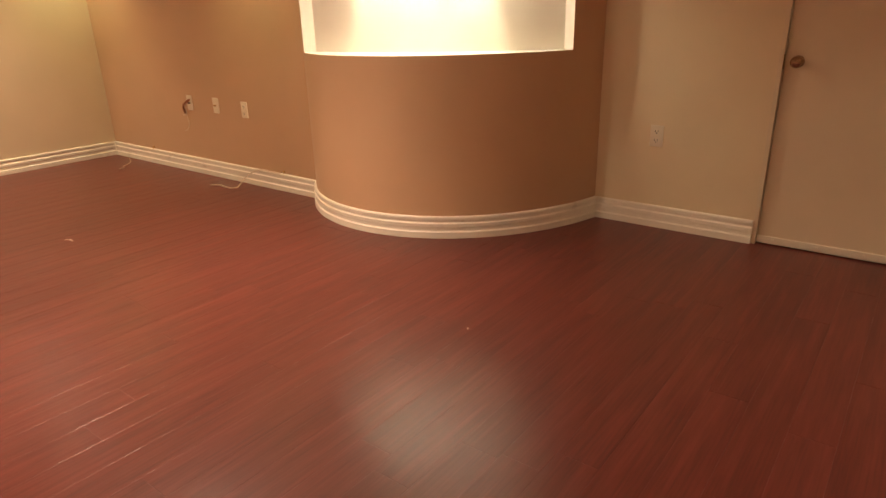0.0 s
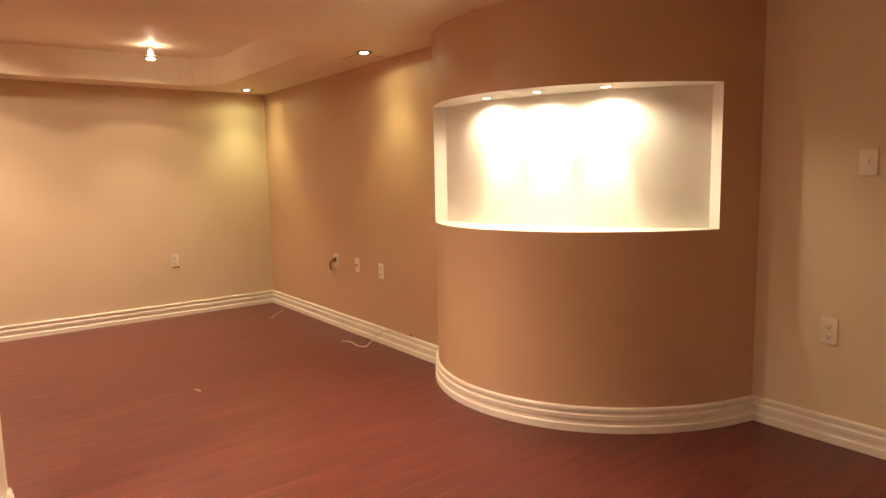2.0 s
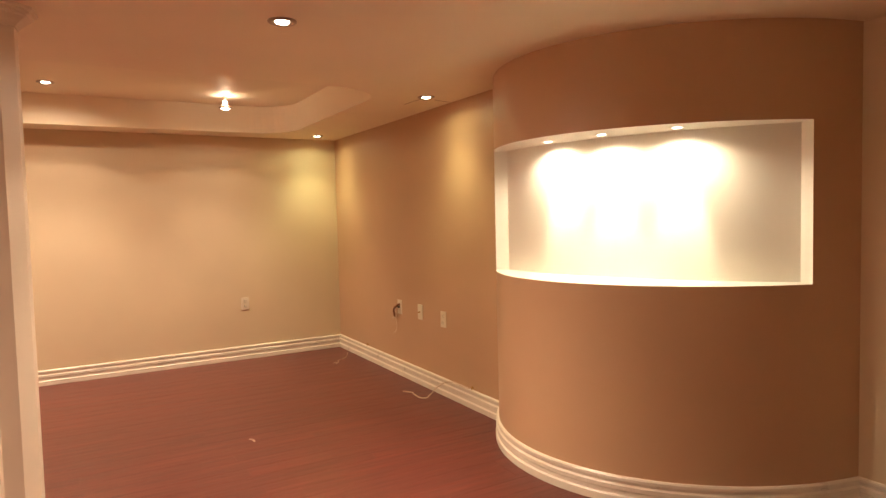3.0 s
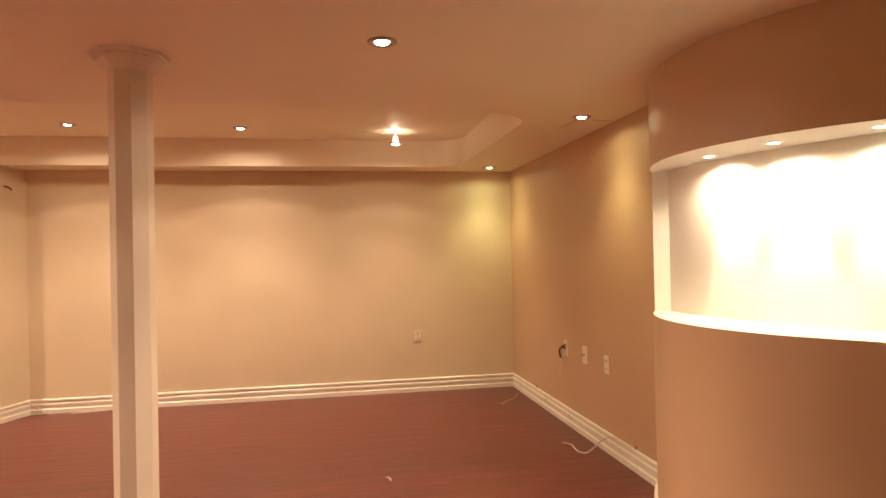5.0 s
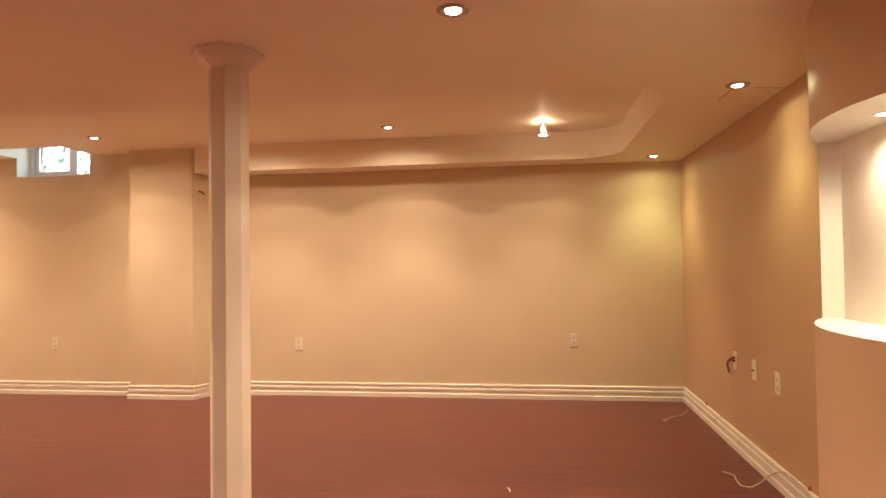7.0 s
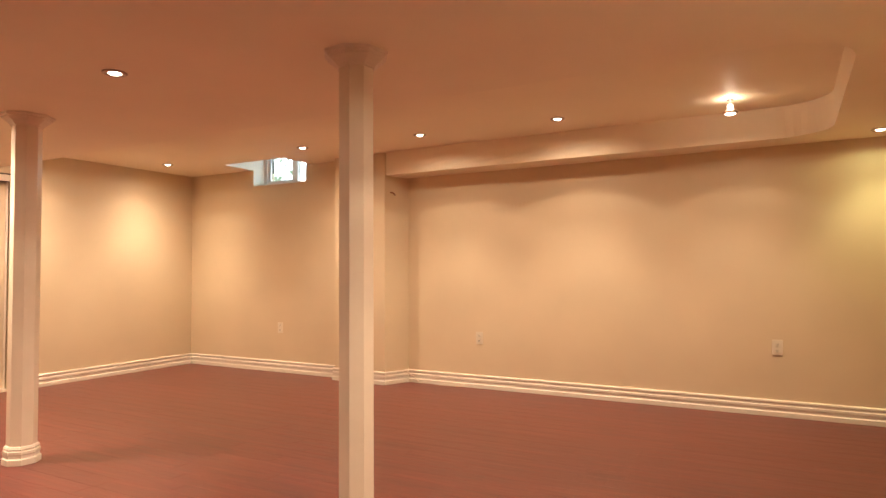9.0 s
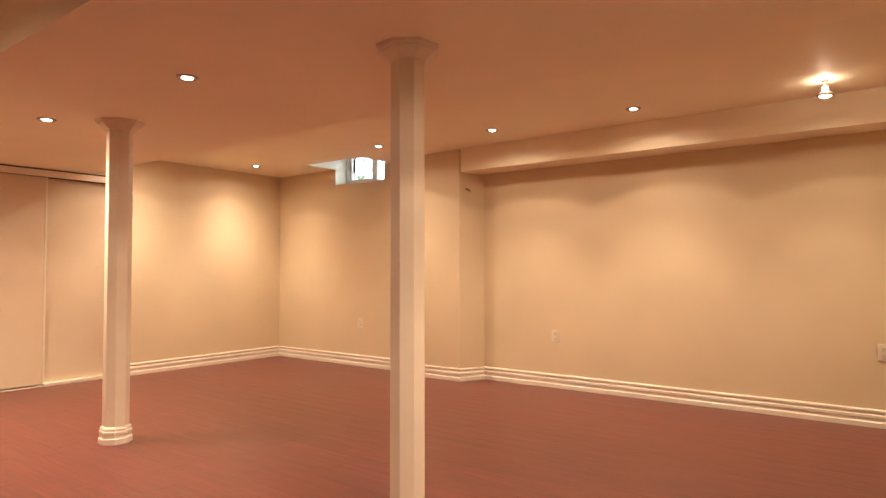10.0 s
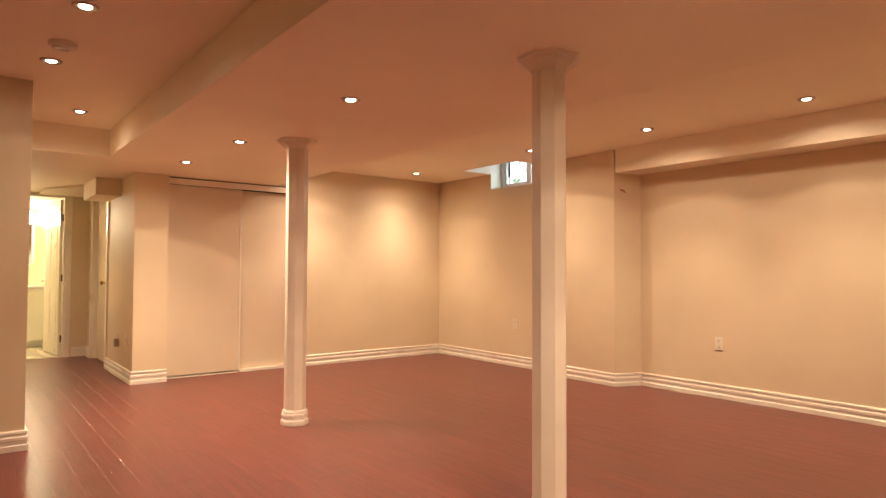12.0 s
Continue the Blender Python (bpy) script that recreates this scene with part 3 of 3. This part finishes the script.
tagged(tube("corner_wire", [(-6.48, Y - 0.06, 0.004), (-6.38, Y - 0.10, 0.004), (-6.28, Y - 0.16, 0.004), (-6.20, Y - 0.26, 0.004), (-6.14, Y - 0.28, 0.004), (-6.14, Y - 0.325, 0.004)], 0.0025, PALE_CABLE), "thin loose wire on the floor near the corner", "cable")
tagged(tube("pier_wire", [(JOG_X - 0.16, 1.93, 0.13), (BACK_X + 0.03, 2.0, 0.06), (BACK_X + 0.05, 2.1, 0.004), (BACK_X + 0.06, 2.35, 0.004), (BACK_X + 0.03, 2.55, 0.004)], 0.003, PALE_CABLE), "thin loose wire on the floor by the pier", "cable")
for x in (-4.34, -6.10):
    bm = bmesh.new()
    add_lathe(bm, [(0.004, 0.0), (0.006, 0.004), (0.009, 0.012), (0.008, 0.020), (0.003, 0.023)], 12)
    ob = mesh_object("cable_clip", bm, BRASS, True)
    ob.location = (x, RIGHT_Y - 0.010, 0.124)
    tagged(ob, "small brass cable stub standing on the baseboard", "cable clip", group="cable stubs")
tagged(tube("wall_stub", [(-6.60, 1.846, 1.90), (-6.59, 1.875, 1.895), (-6.58, 1.91, 1.87)], 0.008, CABLE), "short dark cable stub sticking out of the pier", "cable")

# downlight hanging loose from its hole in the tray
bm = bmesh.new()
add_lathe(bm, [(0.022, 0.0), (0.024, -0.003), (0.006, -0.003)], 20)
hole = mesh_object("ceiling_hole", bm, DARK, True)
bm = bmesh.new()
add_lathe(bm, [(0.012, -0.036), (0.017, -0.042), (0.019, -0.058), (0.015, -0.066)], 16)
neck = mesh_object("socket", bm, BULB, True)
bm = bmesh.new()
add_lathe(bm, [(0.004, -0.003), (0.004, -0.036)], 8)
cord = mesh_object("cord", bm, PALE_CABLE, True)
bm = bmesh.new()
add_lathe(bm, [(0.016, -0.066), (0.046, -0.086), (0.050, -0.092), (0.048, -0.097), (0.034, -0.098)], 24)
ring = mesh_object("trim", bm, RING, True)
bm = bmesh.new()
add_lathe(bm, [(0.034, -0.094), (0.033, -0.102), (0.022, -0.107), (0.005, -0.109)], 24)
group_of("hanging_light", (-6.11, 4.985, TRAY), [hole, neck, cord, ring, mesh_object("bulb", bm, BULB, True)], label="lit recessed light hanging loose below its ceiling hole", category="ceiling light")
pt = bpy.data.lights.new("hanging_bulb_glow", "POINT")
pt.energy, pt.color, pt.shadow_soft_size = 1.7, WARM, 0.02
new("hanging_bulb_glow", pt).location = (-6.085, 4.985, TRAY - 0.045)
lamp_beams("hanging_bulb", -6.11, 4.985, TRAY - 0.115, SPOT_W * 0.40, WARM)

# drywall seam cracks by the light near the curved wall
for a, b in (((-4.50, 5.90), (-4.72, 5.89)), ((-4.50, 6.00), (-4.53, 6.14))):
    bm = bmesh.new()
    d = (Vector(b) - Vector(a)).normalized() * 0.0014
    add_prism(bm, [(a[0] - d.y, a[1] + d.x), (b[0] - d.y, b[1] + d.x), (b[0] + d.y, b[1] - d.x), (a[0] + d.y, a[1] - d.x)], LOW - 0.0015, LOW + 0.001)
    struct(mesh_object("ceiling_crack", bm, CABLE), "hairline crack in the ceiling drywall")

# crumbs left on the floor
CRUMBS = [(-4.55, 4.75, 0.013), (-2.19, 1.74, 0.005), (-2.04, 5.17, 0.006), (-4.53, 4.75, 0.01), (-4.58, 4.74, 0.01), (-6.11, 5.85, 0.01)]
for i, (x, y, size) in enumerate(CRUMBS):
    rng = random.Random(20 + i)
    bm = bmesh.new()
    bmesh.ops.create_icosphere(bm, subdivisions=1, radius=size, matrix=Matrix.Diagonal((1.0, 0.45, 0.3, 1)))
    for v in bm.verts:
        v.co *= rng.uniform(0.75, 1.2)
    ob = mesh_object("floor_crumb", bm, TRIM)
    ob.matrix_world = pose(x, y, size * 0.25, 0, 0, rng.uniform(0, 180))
    tagged(ob, "small pale plaster crumb lying on the floor", "debris", group="floor crumbs")

# smoke alarm
bm = bmesh.new()
add_lathe(bm, [(0.066, 0.0), (0.068, -0.006), (0.066, -0.020), (0.058, -0.024), (0.056, -0.021), (0.050, -0.021), (0.046, -0.032), (0.026, -0.036), (0.024, -0.033), (0.004, -0.033)], 28)
ob = mesh_object("smoke_alarm", bm, PLATE, True)
ob.location = (-1.905, 1.82, TRAY)
tagged(ob, "round ivory smoke alarm on the ceiling", "smoke alarm")

# ---- hall and bathroom ----
casing = boxes("casing", [(BX0 - 0.07, BX0, 0.001, 0.018, 0, 2.03), (BX1, BX1 + 0.008, 0.001, 0.018, 0, 2.03), (BX0 - 0.07, BX1 + 0.008, 0.001, 0.018, 2.03, LOW - 0.002)], TRIM, bevel=0.003)
lining = boxes("lining", [(BX0, BX0 + 0.015, -0.12, 0.0, 0, 2.015), (BX0, BX1, -0.12, 0.0, 2.015, 2.03)], TRIM)
leafm = boxes("leaf", [(0, 0.035, -0.70, 0.0, 0.012, 2.0), (0.035, 0.039, -0.60, -0.40, 0.2, 0.85), (0.035, 0.039, -0.32, -0.10, 0.2, 0.85), (0.035, 0.039, -0.60, -0.40, 1.0, 1.85), (0.035, 0.039, -0.32, -0.10, 1.0, 1.85)], TRIM, bevel=0.003)
leafm.matrix_world = pose(BX0 + 0.018, -0.11, 0, 0, 0, 7)
lever = boxes("handle", [(0.035, 0.085, -0.655, -0.635, 0.94, 0.96), (0.07, 0.085, -0.64, -0.53, 0.94, 0.958)], STEEL, bevel=0.004)
lever.matrix_world = pose(BX0 + 0.018, -0.11, 0, 0, 0, 7)
hinges = boxes("hinge", [(BX0 + 0.012, BX0 + 0.03, -0.11, -0.085, z, z + 0.09) for z in (0.18, 0.95, 1.72)], DARK, bevel=0.002)
group_of("door_2", (0, BATH_Y, 0), [casing, lining, leafm, lever, hinges], label="open cream panelled bathroom door on dark hinges", category="door", kind="structure")
frame2 = boxes("casing", [(0.001, 0.018, -3.35, -3.28, 0, 2.03), (0.001, 0.018, -2.35, -2.28, 0, 2.03), (-0.14, 0.0, -3.28, -3.265, 0, 2.03), (-0.14, 0.0, -2.365, -2.35, 0, 2.03)], TRIM, bevel=0.002)
leaf2 = boxes("leaf", [(-0.085, -0.05, -3.262, -2.62, 0.012, 2.0)], DOORP, bevel=0.002)
kn2 = knob("knob", BRASS)
kn2.matrix_world = pose(-0.05, -2.69, 0.95, 0, 90, 0)
group_of("door_3", (HALL_X, 0, 0), [frame2, leaf2, kn2], label="beige door standing ajar to a dark side room", category="door", kind="structure")

body = boxes("body", [(-2.54, -1.62, -5.44, -4.98, 0.08, 0.83), (-2.52, -1.62, -5.44, -5.03, 0.001, 0.08)], WHITE, bevel=0.003)
vdoor = boxes("door", [(-2.53, -2.10, -4.98, -4.962, 0.10, 0.80), (-2.09, -1.63, -4.98, -4.962, 0.10, 0.80)], WHITE, bevel=0.004)
top = boxes("basin_top", [(-2.56, -1.61, -5.445, -4.95, 0.83, 0.875)], CERAMIC, bevel=0.012)
group_of("vanity", (0, 0, 0), [body, vdoor, top], label="white bathroom vanity cabinet with a ceramic top", category="vanity")
mir = boxes("mirror", [(-2.42, -1.80, -5.349, -5.344, 1.19, 1.77)], MIRROR)
cab = boxes("body", [(-2.43, -1.79, -5.447, -5.35, 1.18, 1.78)], WHITE, bevel=0.003)
group_of("medicine_cabinet", (0, 0, 0), [cab, mir], label="mirrored medicine cabinet over the vanity", category="cabinet")
bar = boxes("bar", [(-2.44, -1.80, -5.447, -5.42, 1.93, 1.99)], STEEL, bevel=0.004)
shades = []
for i in range(3):
    bm = bmesh.new()
    add_lathe(bm, [(0.02, 1.96), (0.034, 1.93), (0.045, 1.88), (0.046, 1.86), (0.01, 1.855)], 16, centre=(-2.37 + 0.24 * i, -5.37))
    shades.append(mesh_object("shade", bm, BULB_Y, True))
group_of("vanity_light", (0, 0, 0), [bar] + shades, label="chrome vanity light bar with lit shades", category="wall lamp")
pt = bpy.data.lights.new("vanity_glow", "POINT")
pt.energy, pt.color, pt.shadow_soft_size = 60, (1.0, 0.86, 0.58), 0.08
new("vanity_glow", pt).location = (-2.15, -5.18, 1.86)
struct(boxes("bathroom_floor", [(-3.0 + 0.3 * i + 0.002, -3.0 + 0.3 * i + 0.298, -5.45 + 0.3 * j + 0.002, -5.45 + 0.3 * j + 0.298, -0.05, 0.002) for i in range(5) for j in range(6)], TILE), "cream ceramic tile bathroom floor")

# ---- laminate floor ----
floor = struct(boxes("floor", [(-7.0, 1.2, -3.68, 7.0, -0.1, -0.009)], UNDERLAY), "glossy dark cherry laminate plank floor")
PW, PL = 0.125, 1.21


def plank_mesh(bm, x0, x1, y0, y1):
    c, g = 0.0014, 0.0001
    x0, x1, y0, y1 = x0 + g, x1 - g, y0 + g, y1 - g
    lo = [bm.verts.new(p) for p in ((x0, y0, -0.009), (x1, y0, -0.009), (x1, y1, -0.009), (x0, y1, -0.009))]
    mid = [bm.verts.new(p) for p in ((x0, y0, -0.0005), (x1, y0, -0.0005), (x1, y1, -0.0005), (x0, y1, -0.0005))]
    hi = [bm.verts.new(p) for p in ((x0 + c, y0 + c, 0), (x1 - c, y0 + c, 0), (x1 - c, y1 - c, 0), (x0 + c, y1 - c, 0))]
    for a, b in ((lo, mid), (mid, hi)):
        for i in range(4):
            bm.faces.new((a[i], a[(i + 1) % 4], b[(i + 1) % 4], b[i]))
    bm.faces.new(hi)


bm = bmesh.new()
plank_mesh(bm, 0, PW, 0, PL)
whole = mesh_object("plank", bm, LAMINATE)
shared = whole.data
bpy.data.objects.remove(whole)
rest = bmesh.new()
rng = random.Random(5)
made = 0
for i in range(66):
    x0 = -7.026 + PW * i
    y = -3.68 - rng.random() * PL
    while y < 7.0:
        y1 = min(y + PL, 7.0)
        if -6.75 < x0 < -0.3 and 0.3 < y and y1 < 6.6 and y1 - y > PL - 0.001 and made < 298:
            ob = bpy.data.objects.new("plank", shared)
            scene.collection.objects.link(ob)
            ob.location = (x0, y, 0)
            ob.parent = floor
            made += 1
        else:
            plank_mesh(rest, x0, min(x0 + PW, 1.2), max(y, -3.68), y1)
        y += PL
ob = mesh_object("outer_planks", rest, LAMINATE)
ob.parent = floor
tagged(ob, "cherry laminate planks towards the walls", kind="stuff")
